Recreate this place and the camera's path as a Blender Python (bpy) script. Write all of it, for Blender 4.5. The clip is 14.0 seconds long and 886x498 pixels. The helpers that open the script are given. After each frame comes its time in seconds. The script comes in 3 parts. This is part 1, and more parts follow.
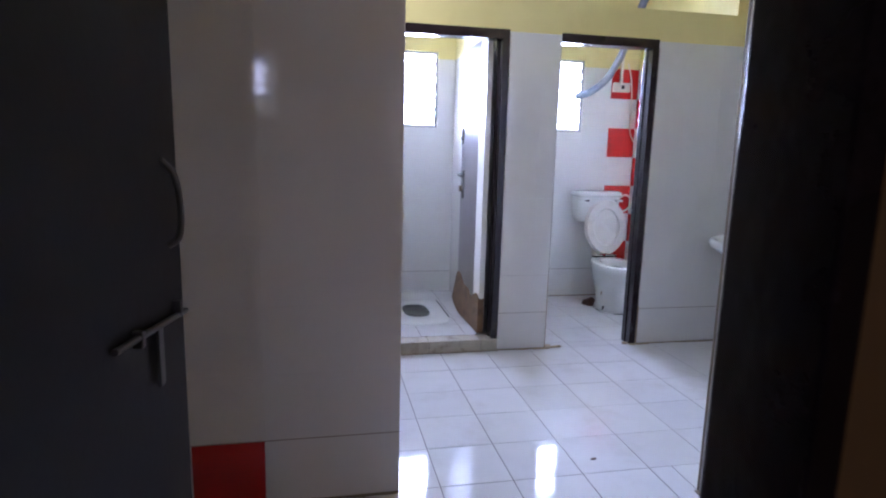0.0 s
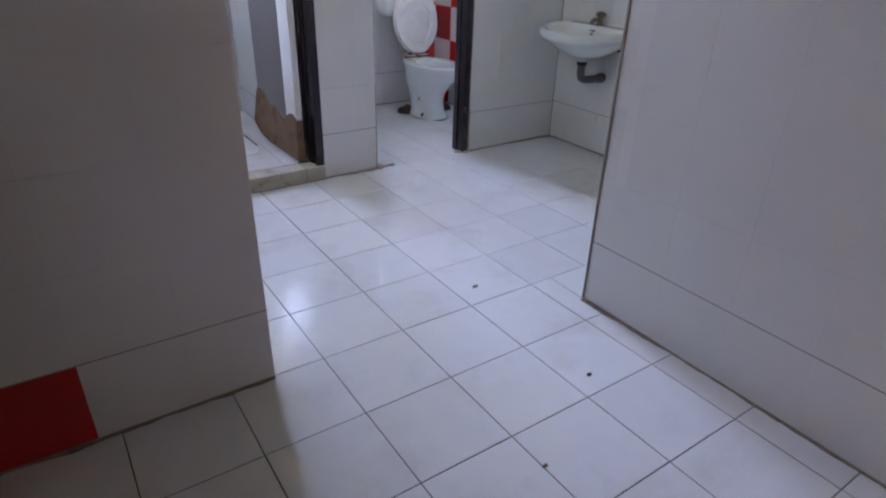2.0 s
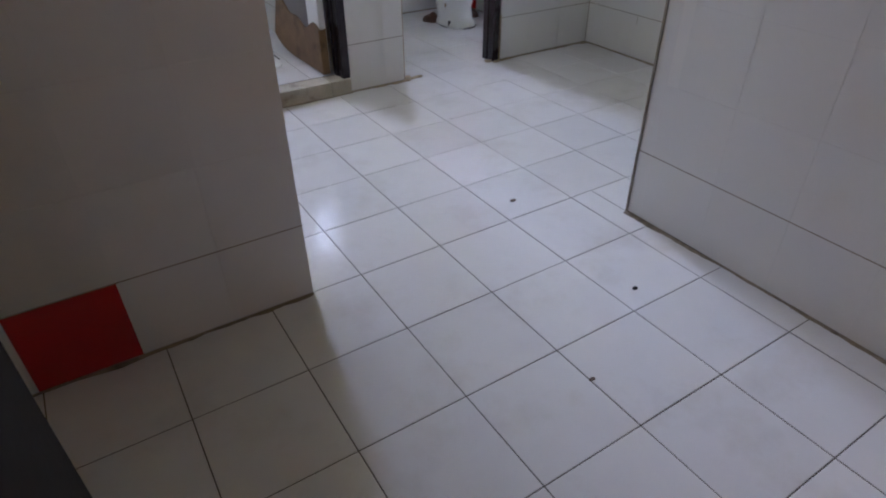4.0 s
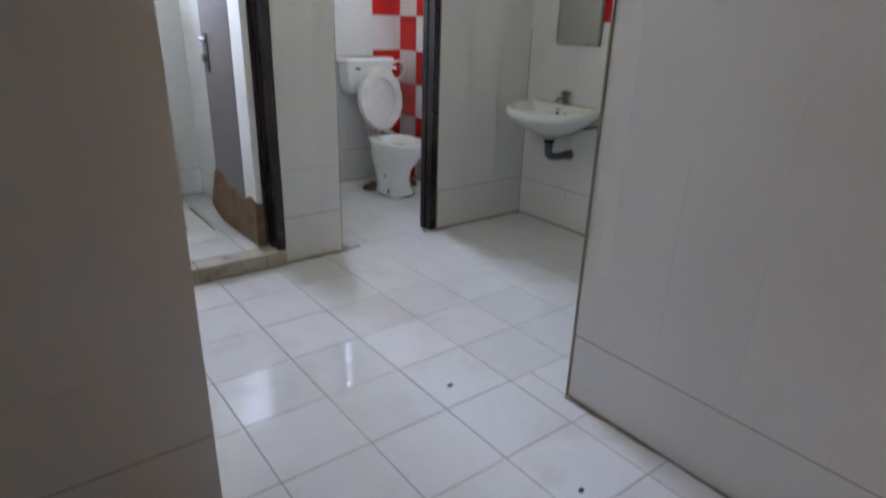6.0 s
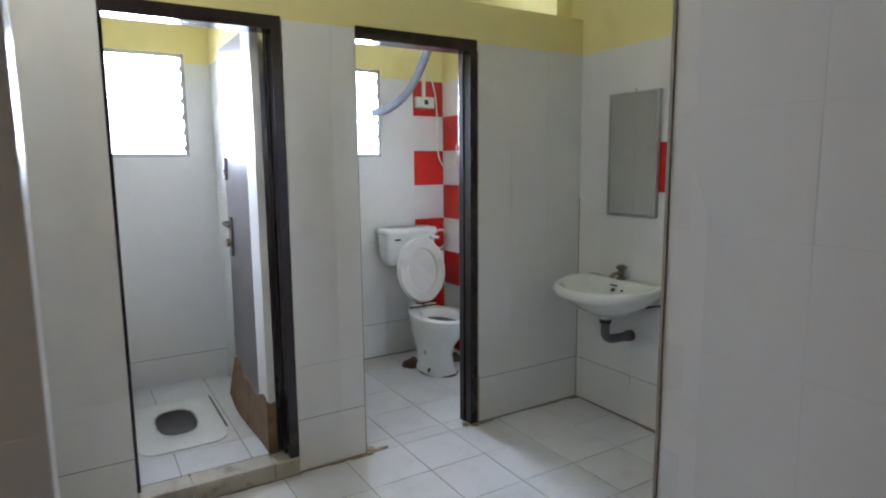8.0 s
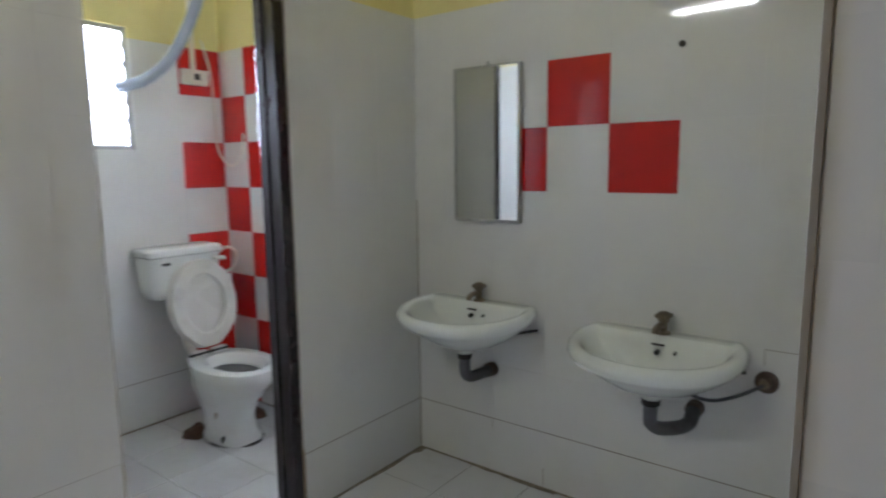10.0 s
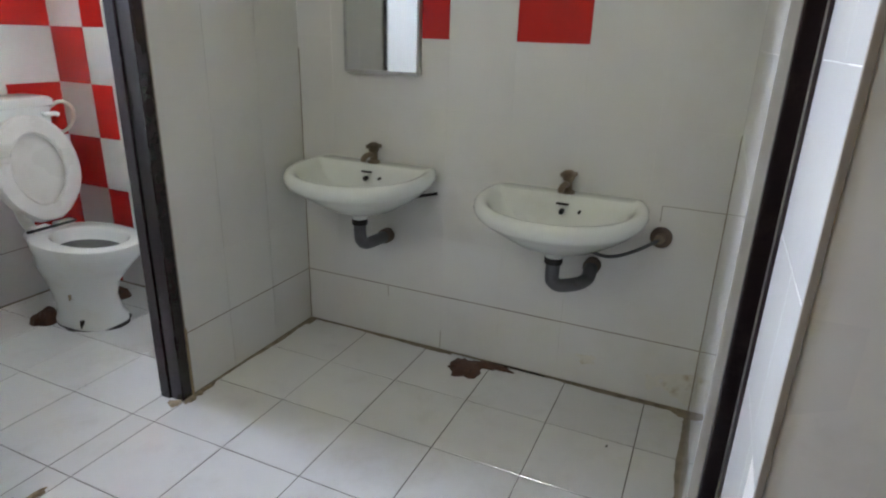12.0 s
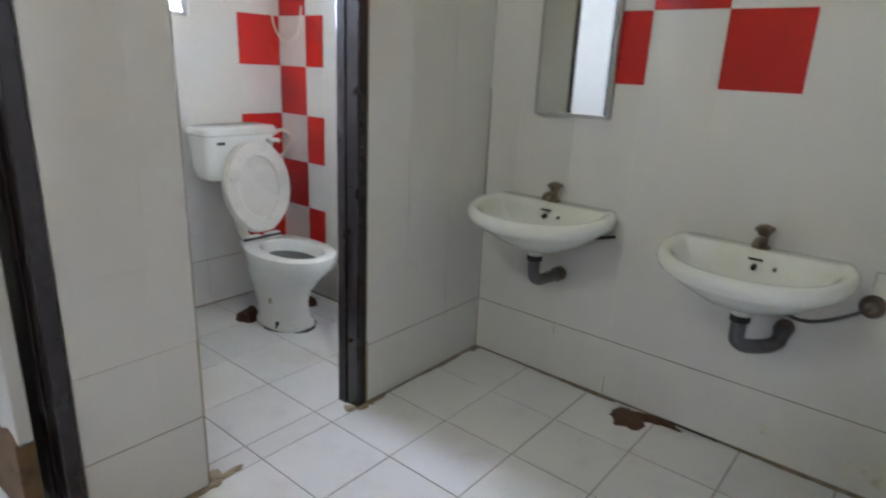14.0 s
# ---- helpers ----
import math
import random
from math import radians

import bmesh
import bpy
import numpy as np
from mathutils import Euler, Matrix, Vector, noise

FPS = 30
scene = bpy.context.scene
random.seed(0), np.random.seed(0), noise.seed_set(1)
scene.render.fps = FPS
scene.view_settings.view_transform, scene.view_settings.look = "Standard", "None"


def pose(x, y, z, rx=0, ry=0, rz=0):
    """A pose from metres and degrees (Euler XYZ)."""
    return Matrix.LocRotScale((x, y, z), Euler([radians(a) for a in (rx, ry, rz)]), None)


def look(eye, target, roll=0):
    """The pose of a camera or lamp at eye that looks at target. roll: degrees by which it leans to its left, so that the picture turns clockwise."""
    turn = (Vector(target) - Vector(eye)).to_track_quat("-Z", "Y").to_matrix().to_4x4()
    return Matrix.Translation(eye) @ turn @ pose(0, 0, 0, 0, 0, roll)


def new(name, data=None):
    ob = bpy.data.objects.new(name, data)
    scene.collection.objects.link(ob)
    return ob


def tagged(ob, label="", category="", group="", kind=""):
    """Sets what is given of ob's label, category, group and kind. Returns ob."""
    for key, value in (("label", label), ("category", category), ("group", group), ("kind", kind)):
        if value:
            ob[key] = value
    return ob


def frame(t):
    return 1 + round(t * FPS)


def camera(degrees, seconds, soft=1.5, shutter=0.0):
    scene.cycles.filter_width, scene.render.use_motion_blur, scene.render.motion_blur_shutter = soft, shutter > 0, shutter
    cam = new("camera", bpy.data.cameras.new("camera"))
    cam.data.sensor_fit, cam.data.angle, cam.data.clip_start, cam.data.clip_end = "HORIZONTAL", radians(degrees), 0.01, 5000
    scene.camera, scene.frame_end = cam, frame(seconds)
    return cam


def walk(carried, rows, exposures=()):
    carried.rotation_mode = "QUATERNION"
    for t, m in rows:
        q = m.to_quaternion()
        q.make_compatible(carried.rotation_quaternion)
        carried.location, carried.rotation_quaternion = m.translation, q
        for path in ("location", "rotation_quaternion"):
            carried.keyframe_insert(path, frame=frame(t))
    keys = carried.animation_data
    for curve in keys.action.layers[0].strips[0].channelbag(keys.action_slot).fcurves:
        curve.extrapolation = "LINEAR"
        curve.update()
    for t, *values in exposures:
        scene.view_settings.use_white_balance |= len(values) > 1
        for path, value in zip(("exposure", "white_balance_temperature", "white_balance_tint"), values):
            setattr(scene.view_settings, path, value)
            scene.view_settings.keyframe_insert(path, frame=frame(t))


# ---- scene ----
cam = camera(73.0, 14.0, soft=2.0, shutter=0.4)
PATH = [
    (0, (-2.851, -3.604, 1.324), (-2.444, -1.676, 0.979), 1.5),
    (0.5, (-2.89, -3.396, 1.324), (-2.34, -1.505, 0.976), 1.0),
    (1, (-2.852, -3.213, 1.311), (-2.092, -1.419, 0.861), -1.0),
    (1.5, (-2.902, -3.069, 1.258), (-1.935, -1.496, 0.489), 0.9),
    (2, (-2.973, -3.007, 1.232), (-1.962, -1.549, 0.308), 1.7),
    (2.5, (-2.985, -2.98, 1.198), (-2.048, -1.57, 0.133), 0.6),
    (3, (-2.987, -2.966, 1.167), (-2.133, -1.574, 0.013), -0.1),
    (5.5, (-2.945, -2.873, 1.196), (-1.928, -1.475, 0.19), 0.6),
    (6, (-2.874, -2.842, 1.264), (-1.728, -1.373, 0.536), 1.7),
    (6.5, (-2.784, -2.8, 1.3), (-1.707, -1.183, 0.827), 0.2),
    (7, (-2.711, -2.769, 1.397), (-1.705, -1.068, 1.092), -0.3),
    (9.5, (-2.18, -1.968, 1.377), (-0.886, -0.471, 1.09), -0.5),
    (10, (-2.135, -1.757, 1.354), (-0.553, -0.564, 1.08), -0.7),
    (10.5, (-2.095, -1.599, 1.371), (-0.316, -0.78, 0.968), 0.2),
    (11, (-2.064, -1.594, 1.343), (-0.269, -0.866, 0.846), 1.4),
    (11.5, (-2.055, -1.574, 1.301), (-0.289, -0.847, 0.709), 1.6),
    (12, (-2.066, -1.572, 1.267), (-0.343, -0.812, 0.592), 1.8),
    (12.5, (-2.08, -1.569, 1.248), (-0.407, -0.732, 0.539), 2.2),
    (13, (-2.092, -1.561, 1.239), (-0.453, -0.683, 0.503), 2.1),
    (13.5, (-2.122, -1.548, 1.25), (-0.527, -0.539, 0.588), 2.5),
    (14, (-2.158, -1.522, 1.285), (-0.672, -0.318, 0.701), 2.6),
]
EXPOSURES = [(0.0, 0.0, 5050, 29), (3.0, -0.32, 5350, 27), (5.5, -0.35, 5650, 20), (7.0, -0.18, 5650, 17), (9.5, -0.47, 5650, 16), (11.0, -0.1, 5900, 16), (14.0, -0.05, 5850, 17)]
walk(cam, [(t, look(eye, target, roll)) for t, eye, target, roll in PATH], EXPOSURES)


# ---- world and light ----
world = bpy.data.worlds.new("sky")
scene.world = world
world.use_nodes = True
sky = world.node_tree.nodes.new("ShaderNodeTexSky")
sky.sky_type, sky.sun_disc = "NISHITA", False
sky.sun_elevation, sky.sun_rotation = radians(40), radians(200)
world.node_tree.links.new(sky.outputs[0], world.node_tree.nodes["Background"].inputs[0])
world.node_tree.nodes["Background"].inputs[1].default_value = 0.12

BACK = 1.33          # inner face of the stalls' outside wall
WIN = [(-2.34, -1.885), (-1.07, -0.612)]
WZ0, WZ1 = 1.455, 2.055
TUBE = (-2.755, -0.60, 2.50)


def window_light(name, x, y, z, w, h, watts, colour, rot):
    data = bpy.data.lights.new(name, "AREA")
    data.shape, data.size, data.size_y, data.energy, data.color = "RECTANGLE", w, h, watts, colour
    ob = new(name, data)
    ob.matrix_world = pose(x, y, z, *rot)
    return ob


sky_light = window_light("daylight", -1.25, BACK + 0.62, 1.86, 3.1, 0.95, 520, (0.79, 0.865, 1.0), (-79, 0, 0))
sky_light.data.spread = radians(110)
window_light("tube_glow", TUBE[0] + 0.034, TUBE[1], TUBE[2] - 0.02, 0.026, 0.56, 8, (1.0, 0.96, 0.84), (0, -60, 0))
window_light("daylight", -3.49, -5.68, 1.91, 0.30, 0.34, 4, (0.95, 0.94, 1.0), (90, 0, 0))


# ---- materials ----
def mat(name, col, rough=0.5, var=0.06, scale=6.0, metal=0.0, bump=0.0, bscale=60.0, stain=None, stain_amt=0.0, stain_scale=2.5, rand=0.0, spec=0.5, coat=0.0, rvar=0.05):
    m = bpy.data.materials.new(name)
    m.use_nodes = True
    nt = m.node_tree
    n, l = nt.nodes, nt.links
    p = n["Principled BSDF"]
    p.inputs["Metallic"].default_value = metal
    p.inputs["Specular IOR Level"].default_value = spec
    p.inputs["Coat Weight"].default_value = coat
    p.inputs["Coat Roughness"].default_value = 0.06
    geo = n.new("ShaderNodeNewGeometry")
    t1 = n.new("ShaderNodeTexNoise")
    t1.inputs["Scale"].default_value, t1.inputs["Detail"].default_value = scale, 5
    l.new(geo.outputs["Position"], t1.inputs["Vector"])
    mix = n.new("ShaderNodeMix")
    mix.data_type = "RGBA"
    mix.inputs[6].default_value = (*[c * (1 - var) for c in col], 1)
    mix.inputs[7].default_value = (*[min(1, c * (1 + var)) for c in col], 1)
    l.new(t1.outputs[0], mix.inputs[0])
    out = mix.outputs[2]
    if stain:
        t2 = n.new("ShaderNodeTexNoise")
        t2.inputs["Scale"].default_value, t2.inputs["Detail"].default_value, t2.inputs["Roughness"].default_value = stain_scale, 8, 0.65
        l.new(geo.outputs["Position"], t2.inputs["Vector"])
        r = n.new("ShaderNodeMapRange")
        r.inputs[1].default_value, r.inputs[2].default_value, r.inputs[4].default_value = 0.52, 0.72, stain_amt
        l.new(t2.outputs[0], r.inputs[0])
        m2 = n.new("ShaderNodeMix")
        m2.data_type = "RGBA"
        m2.inputs[7].default_value = (*stain, 1)
        l.new(r.outputs[0], m2.inputs[0])
        l.new(out, m2.inputs[6])
        out = m2.outputs[2]
    if rand:
        oi = n.new("ShaderNodeObjectInfo")
        hs = n.new("ShaderNodeHueSaturation")
        r2 = n.new("ShaderNodeMapRange")
        r2.inputs[3].default_value, r2.inputs[4].default_value = 1 - rand, 1 + rand
        l.new(oi.outputs["Random"], r2.inputs[0])
        l.new(r2.outputs[0], hs.inputs["Value"])
        l.new(out, hs.inputs["Color"])
        out = hs.outputs[0]
    l.new(out, p.inputs["Base Color"])
    t3 = n.new("ShaderNodeTexNoise")
    t3.inputs["Scale"].default_value, t3.inputs["Detail"].default_value = bscale, 4
    l.new(geo.outputs["Position"], t3.inputs["Vector"])
    rr = n.new("ShaderNodeMapRange")
    rr.inputs[3].default_value, rr.inputs[4].default_value = max(0.02, rough - rvar), min(1, rough + rvar)
    l.new(t1.outputs[0], rr.inputs[0])
    l.new(rr.outputs[0], p.inputs["Roughness"])
    if bump:
        b = n.new("ShaderNodeBump")
        b.inputs["Strength"].default_value, b.inputs["Distance"].default_value = bump, 0.004
        l.new(t3.outputs[0], b.inputs["Height"])
        l.new(b.outputs[0], p.inputs["Normal"])
    return m


M_FLOOR = mat("floor_tile", (0.69, 0.69, 0.675), 0.055, 0.05, 9, rvar=0.03, bump=0.035, bscale=9, stain=(0.45, 0.42, 0.36), stain_amt=0.35, stain_scale=3.5, rand=0.035)
M_FGROUT = mat("floor_grout", (0.085, 0.075, 0.06), 0.85, 0.3, 14, bump=0.3, bscale=150)
M_TILE = mat("wall_tile", (0.71, 0.705, 0.67), 0.05, 0.03, 4, rvar=0.015, bump=0.008, bscale=6, stain=(0.52, 0.49, 0.40), stain_amt=0.22, stain_scale=2.2, rand=0.006)
M_RED = mat("red_tile", (0.46, 0.018, 0.013), 0.1, 0.08, 5, bump=0.03, bscale=6, rand=0.06)
M_GROUT = mat("wall_grout", (0.70, 0.69, 0.65), 0.3, 0.04, 8, stain=(0.5, 0.47, 0.4), stain_amt=0.5, stain_scale=3.2)
M_JOINT = mat("grimy_joint", (0.27, 0.23, 0.17), 0.8, 0.5, 8, stain=(0.03, 0.024, 0.02), stain_amt=1.0, stain_scale=3.4)
M_YELLOW = mat("yellow_paint", (0.74, 0.66, 0.28), 0.55, 0.06, 5, bump=0.12, bscale=40, stain=(0.55, 0.44, 0.15), stain_amt=0.4)
M_CEIL = mat("ceiling_paint", (0.74, 0.70, 0.50), 0.7, 0.05, 4, bump=0.12, bscale=50, stain=(0.55, 0.5, 0.36), stain_amt=0.4)
M_FRAME = mat("dark_brown_paint", (0.020, 0.013, 0.014), 0.22, 0.35, 12, bump=0.15, bscale=30, stain=(0.07, 0.05, 0.045), stain_amt=0.35, stain_scale=9)
M_DOOR = mat("dark_door_laminate", (0.014, 0.011, 0.010), 0.6, 0.25, 7, bump=0.1, bscale=40, spec=0.2)
M_DULL = mat("dull_iron", (0.10, 0.095, 0.085), 0.5, 0.3, 30, metal=0.5)
M_LEAF = mat("grey_brown_laminate", (0.105, 0.09, 0.085), 0.3, 0.12, 8, bump=0.06, bscale=30, stain=(0.1, 0.08, 0.06), stain_amt=0.4)
M_PLY = mat("rotten_plywood", (0.16, 0.095, 0.045), 0.8, 0.45, 16, bump=0.7, bscale=90, stain=(0.03, 0.018, 0.01), stain_amt=0.8, stain_scale=11)
M_WHITE = mat("white_strip", (0.70, 0.69, 0.65), 0.35, 0.05, 6, stain=(0.5, 0.46, 0.36), stain_amt=0.5)
M_CER = mat("white_ceramic", (0.78, 0.79, 0.75), 0.1, 0.03, 5, stain=(0.62, 0.58, 0.45), stain_amt=0.3, stain_scale=5)
M_SINK = mat("pale_green_ceramic", (0.77, 0.795, 0.755), 0.06, 0.03, 5, stain=(0.62, 0.62, 0.5), stain_amt=0.25, stain_scale=6)
M_SEAT = mat("ivory_plastic", (0.73, 0.70, 0.63), 0.28, 0.04, 7, stain=(0.55, 0.5, 0.4), stain_amt=0.35, stain_scale=7)
M_PIPE = mat("grey_pvc", (0.10, 0.10, 0.105), 0.42, 0.2, 20, stain=(0.05, 0.035, 0.025), stain_amt=0.6, stain_scale=14)
M_RUSTY = mat("rusty_pipe_end", (0.14, 0.10, 0.075), 0.6, 0.4, 30, bump=0.4, bscale=120, stain=(0.06, 0.035, 0.02), stain_amt=0.8, stain_scale=25)
M_BRASS = mat("tarnished_brass", (0.26, 0.21, 0.15), 0.36, 0.3, 40, metal=0.85, bump=0.2, bscale=150, stain=(0.1, 0.08, 0.06), stain_amt=0.7, stain_scale=40)
M_STEEL = mat("worn_steel", (0.55, 0.54, 0.52), 0.28, 0.15, 30, metal=0.9)
M_ALU = mat("aluminium_trim", (0.42, 0.42, 0.40), 0.35, 0.1, 20, metal=0.6, stain=(0.2, 0.19, 0.16), stain_amt=0.6, stain_scale=12)
M_DARK = mat("near_black_brown", (0.02, 0.016, 0.013), 0.7, 0.4, 30, bump=0.4, bscale=100)
M_HOLE = mat("wet_dark_hole", (0.012, 0.012, 0.014), 0.12, 0.3, 20)
M_HOSE = mat("pale_grey_plastic_pipe", (0.24, 0.27, 0.31), 0.45, 0.1, 12, stain=(0.35, 0.36, 0.36), stain_amt=0.5)
M_PVCW = mat("ivory_pvc", (0.72, 0.69, 0.58), 0.35, 0.05, 10)
M_GLASS = mat("frosted_glass", (0.99, 0.99, 1.0), 0.05, 0.02, 10)
M_GLASS.node_tree.nodes["Principled BSDF"].inputs["IOR"].default_value = 1.015
M_GLASS.node_tree.nodes["Principled BSDF"].inputs["Transmission Weight"].default_value = 1.0
M_STONE = mat("worn_kerb_stone", (0.42, 0.38, 0.29), 0.6, 0.25, 14, bump=0.5, bscale=70, stain=(0.14, 0.10, 0.06), stain_amt=0.8, stain_scale=9)
M_RUST = mat("rust_brown_muck", (0.085, 0.035, 0.016), 0.55, 0.5, 30, bump=0.8, bscale=120, stain=(0.02, 0.012, 0.008), stain_amt=0.9, stain_scale=22)
M_DAMP = mat("damp_patch", (0.66, 0.64, 0.56), 0.3, 0.1, 25, stain=(0.36, 0.27, 0.14), stain_amt=0.9, stain_scale=18)
M_STAIN = mat("ochre_damp_stain", (0.30, 0.23, 0.13), 0.5, 0.3, 25, stain=(0.2, 0.13, 0.06), stain_amt=0.8, stain_scale=22)
M_MORTAR = mat("dirty_mortar", (0.36, 0.29, 0.19), 0.85, 0.5, 40, bump=0.8, bscale=140, stain=(0.06, 0.045, 0.03), stain_amt=0.8, stain_scale=30)
M_TRIM = mat("grimy_trim", (0.26, 0.225, 0.18), 0.6, 0.2, 14)
# yellow wall paint with the lobby's shade put into the colour, hence brown-orange
M_OUTER = mat("shaded_yellow_paint", (0.34, 0.185, 0.06), 0.6, 0.1, 6, bump=0.1)
M_CONC = mat("grey_cement", (0.3, 0.29, 0.27), 0.8, 0.12, 9, bump=0.3, bscale=60)
M_MIRROR = bpy.data.materials.new("mirror_glass")
M_MIRROR.use_nodes = True
mp = M_MIRROR.node_tree.nodes["Principled BSDF"]
mp.inputs["Base Color"].default_value = (0.72, 0.74, 0.71, 1)
mp.inputs["Metallic"].default_value, mp.inputs["Roughness"].default_value = 1.0, 0.05


# ---- mesh helpers ----
def link(name, bm, material, parent=None, smooth=False):
    me = bpy.data.meshes.new(name)
    bm.normal_update()
    bm.to_mesh(me)
    bm.free()
    me.materials.append(material)
    if smooth:
        me.polygons.foreach_set("use_smooth", [True] * len(me.polygons))
        me.set_sharp_from_angle(angle=radians(40))
    ob = new(name, me)
    ob.parent = parent
    return ob


def part(name, bm, material, parent, label="", smooth=False):
    return tagged(link(name, bm, material, parent, smooth), label)


def thing(name, label, category, at=(0, 0, 0), group="", kind=""):
    ob = new(name)
    ob.location = at
    return tagged(ob, label, category, group, kind)


def box(lo, hi, bevel=0.0, bm=None, seg=2):
    own = bm is None or bevel > 0
    b = bmesh.new() if own else bm
    r = bmesh.ops.create_cube(b, size=1)
    c = [(a + d) / 2 for a, d in zip(lo, hi)]
    s = [abs(d - a) for a, d in zip(lo, hi)]
    bmesh.ops.scale(b, vec=s, verts=r["verts"])
    bmesh.ops.translate(b, vec=c, verts=r["verts"])
    if bevel:
        bmesh.ops.bevel(b, geom=b.edges[:], offset=bevel, segments=seg, affect="EDGES", profile=0.6)
    if bm is not None and own:
        me = bpy.data.meshes.new("tmp")
        b.to_mesh(me)
        b.free()
        bm.from_mesh(me)
        bpy.data.meshes.remove(me)
        return bm
    return b


def loft(rings, n=40, cap0=True, cap1=True, bm=None):
    """Rings of (cx, cy, z, rx, ry, power, flat_back): superellipses stacked; flat_back squares off the +y side."""
    b = bm or bmesh.new()
    rows = []
    for cx, cy, z, rx, ry, pw in rings:
        row = []
        for i in range(n):
            a = 2 * math.pi * i / n
            c, s = math.cos(a), math.sin(a)
            row.append(b.verts.new((cx + rx * math.copysign(abs(c) ** (2 / pw), c), cy + ry * math.copysign(abs(s) ** (2 / pw), s), z)))
        rows.append(row)
    for r0, r1 in zip(rows, rows[1:]):
        for i in range(n):
            b.faces.new((r0[i], r0[(i + 1) % n], r1[(i + 1) % n], r1[i]))
    if cap0:
        b.faces.new(rows[0][::-1])
    if cap1:
        b.faces.new(rows[-1])
    bmesh.ops.recalc_face_normals(b, faces=b.faces[:])
    return b


def smooth_path(points, steps=8):
    p = [Vector(q) for q in points]
    p = [2 * p[0] - p[1]] + p + [2 * p[-1] - p[-2]]
    out = []
    for i in range(1, len(p) - 2):
        for k in range(steps):
            t = k / steps
            out.append(0.5 * ((2 * p[i]) + (p[i + 1] - p[i - 1]) * t + (2 * p[i - 1] - 5 * p[i] + 4 * p[i + 1] - p[i + 2]) * t * t + (3 * p[i] - p[i - 1] - 3 * p[i + 1] + p[i + 2]) * t ** 3))
    out.append(p[-2])
    return out


def tube(points, r, n=14, steps=8, bm=None, rib=0.0):
    b = bm or bmesh.new()
    path = smooth_path(points, steps)
    up = Vector((0.31, 0.2, 0.93)).normalized()
    rows = []
    for i, q in enumerate(path):
        d = (path[min(i + 1, len(path) - 1)] - path[max(i - 1, 0)]).normalized()
        u = (up - d * up.dot(d)).normalized()
        v = d.cross(u)
        up = u
        rad = r + (rib if i % 2 else 0)
        rows.append([b.verts.new(q + (u * math.cos(2 * math.pi * k / n) + v * math.sin(2 * math.pi * k / n)) * rad) for k in range(n)])
    for r0, r1 in zip(rows, rows[1:]):
        for k in range(n):
            b.faces.new((r0[k], r0[(k + 1) % n], r1[(k + 1) % n], r1[k]))
    b.faces.new(rows[0][::-1])
    b.faces.new(rows[-1])
    bmesh.ops.recalc_face_normals(b, faces=b.faces[:])
    return b


def blob(cx, cy, z, rx, ry, h, seed, n=26, rough=0.35):
    """A flat uneven patch of muck with a domed top."""
    b = bmesh.new()
    rnd = random.Random(seed)
    k = [rnd.uniform(-rough, rough) for _ in range(n)]
    k = [(k[i - 1] + k[i] + k[(i + 1) % n]) / 2 for i in range(n)]
    rows = []
    for f, hh in ((1.0, 0.0), (0.86, 0.7), (0.5, 1.0)):
        rows.append([b.verts.new((cx + rx * f * (1 + k[i]) * math.cos(2 * math.pi * i / n), cy + ry * f * (1 + k[i]) * math.sin(2 * math.pi * i / n), z + h * hh * rnd.uniform(0.7, 1.2))) for i in range(n)])
    for r0, r1 in zip(rows, rows[1:]):
        for i in range(n):
            b.faces.new((r0[i], r0[(i + 1) % n], r1[(i + 1) % n], r1[i]))
    b.faces.new(rows[-1])
    b.faces.new(rows[0][::-1])
    return b


# ---- walls ----
CELL = 0.25
TILE_TOP = 2.0
CEIL = 2.62
TILE_MESH = {}


def tile_mesh(w, h, t, material, key):
    k = (round(w, 3), round(h, 3), key)
    if k not in TILE_MESH:
        b = box((-w / 2, -t, -h / 2), (w / 2, 0, h / 2), 0.0004, seg=1)
        me = bpy.data.meshes.new("tile")
        b.to_mesh(me)
        b.free()
        me.materials.append(material)
        TILE_MESH[k] = me
    return TILE_MESH[k]


def minus(rect, hole):
    """What is left of rect (u0, u1, z0, z1) outside hole, as rectangles."""
    a, b, c, d = rect
    e, f, g, h = hole
    if e >= b or f <= a or g >= d or h <= c:
        return [rect]
    out = []
    if c < g:
        out.append((a, b, c, g))
    if h < d:
        out.append((a, b, h, d))
    lo, hi = max(c, g), min(d, h)
    if a < e:
        out.append((a, e, lo, hi))
    if f < b:
        out.append((f, b, lo, hi))
    return out


TILE_JOBS = []


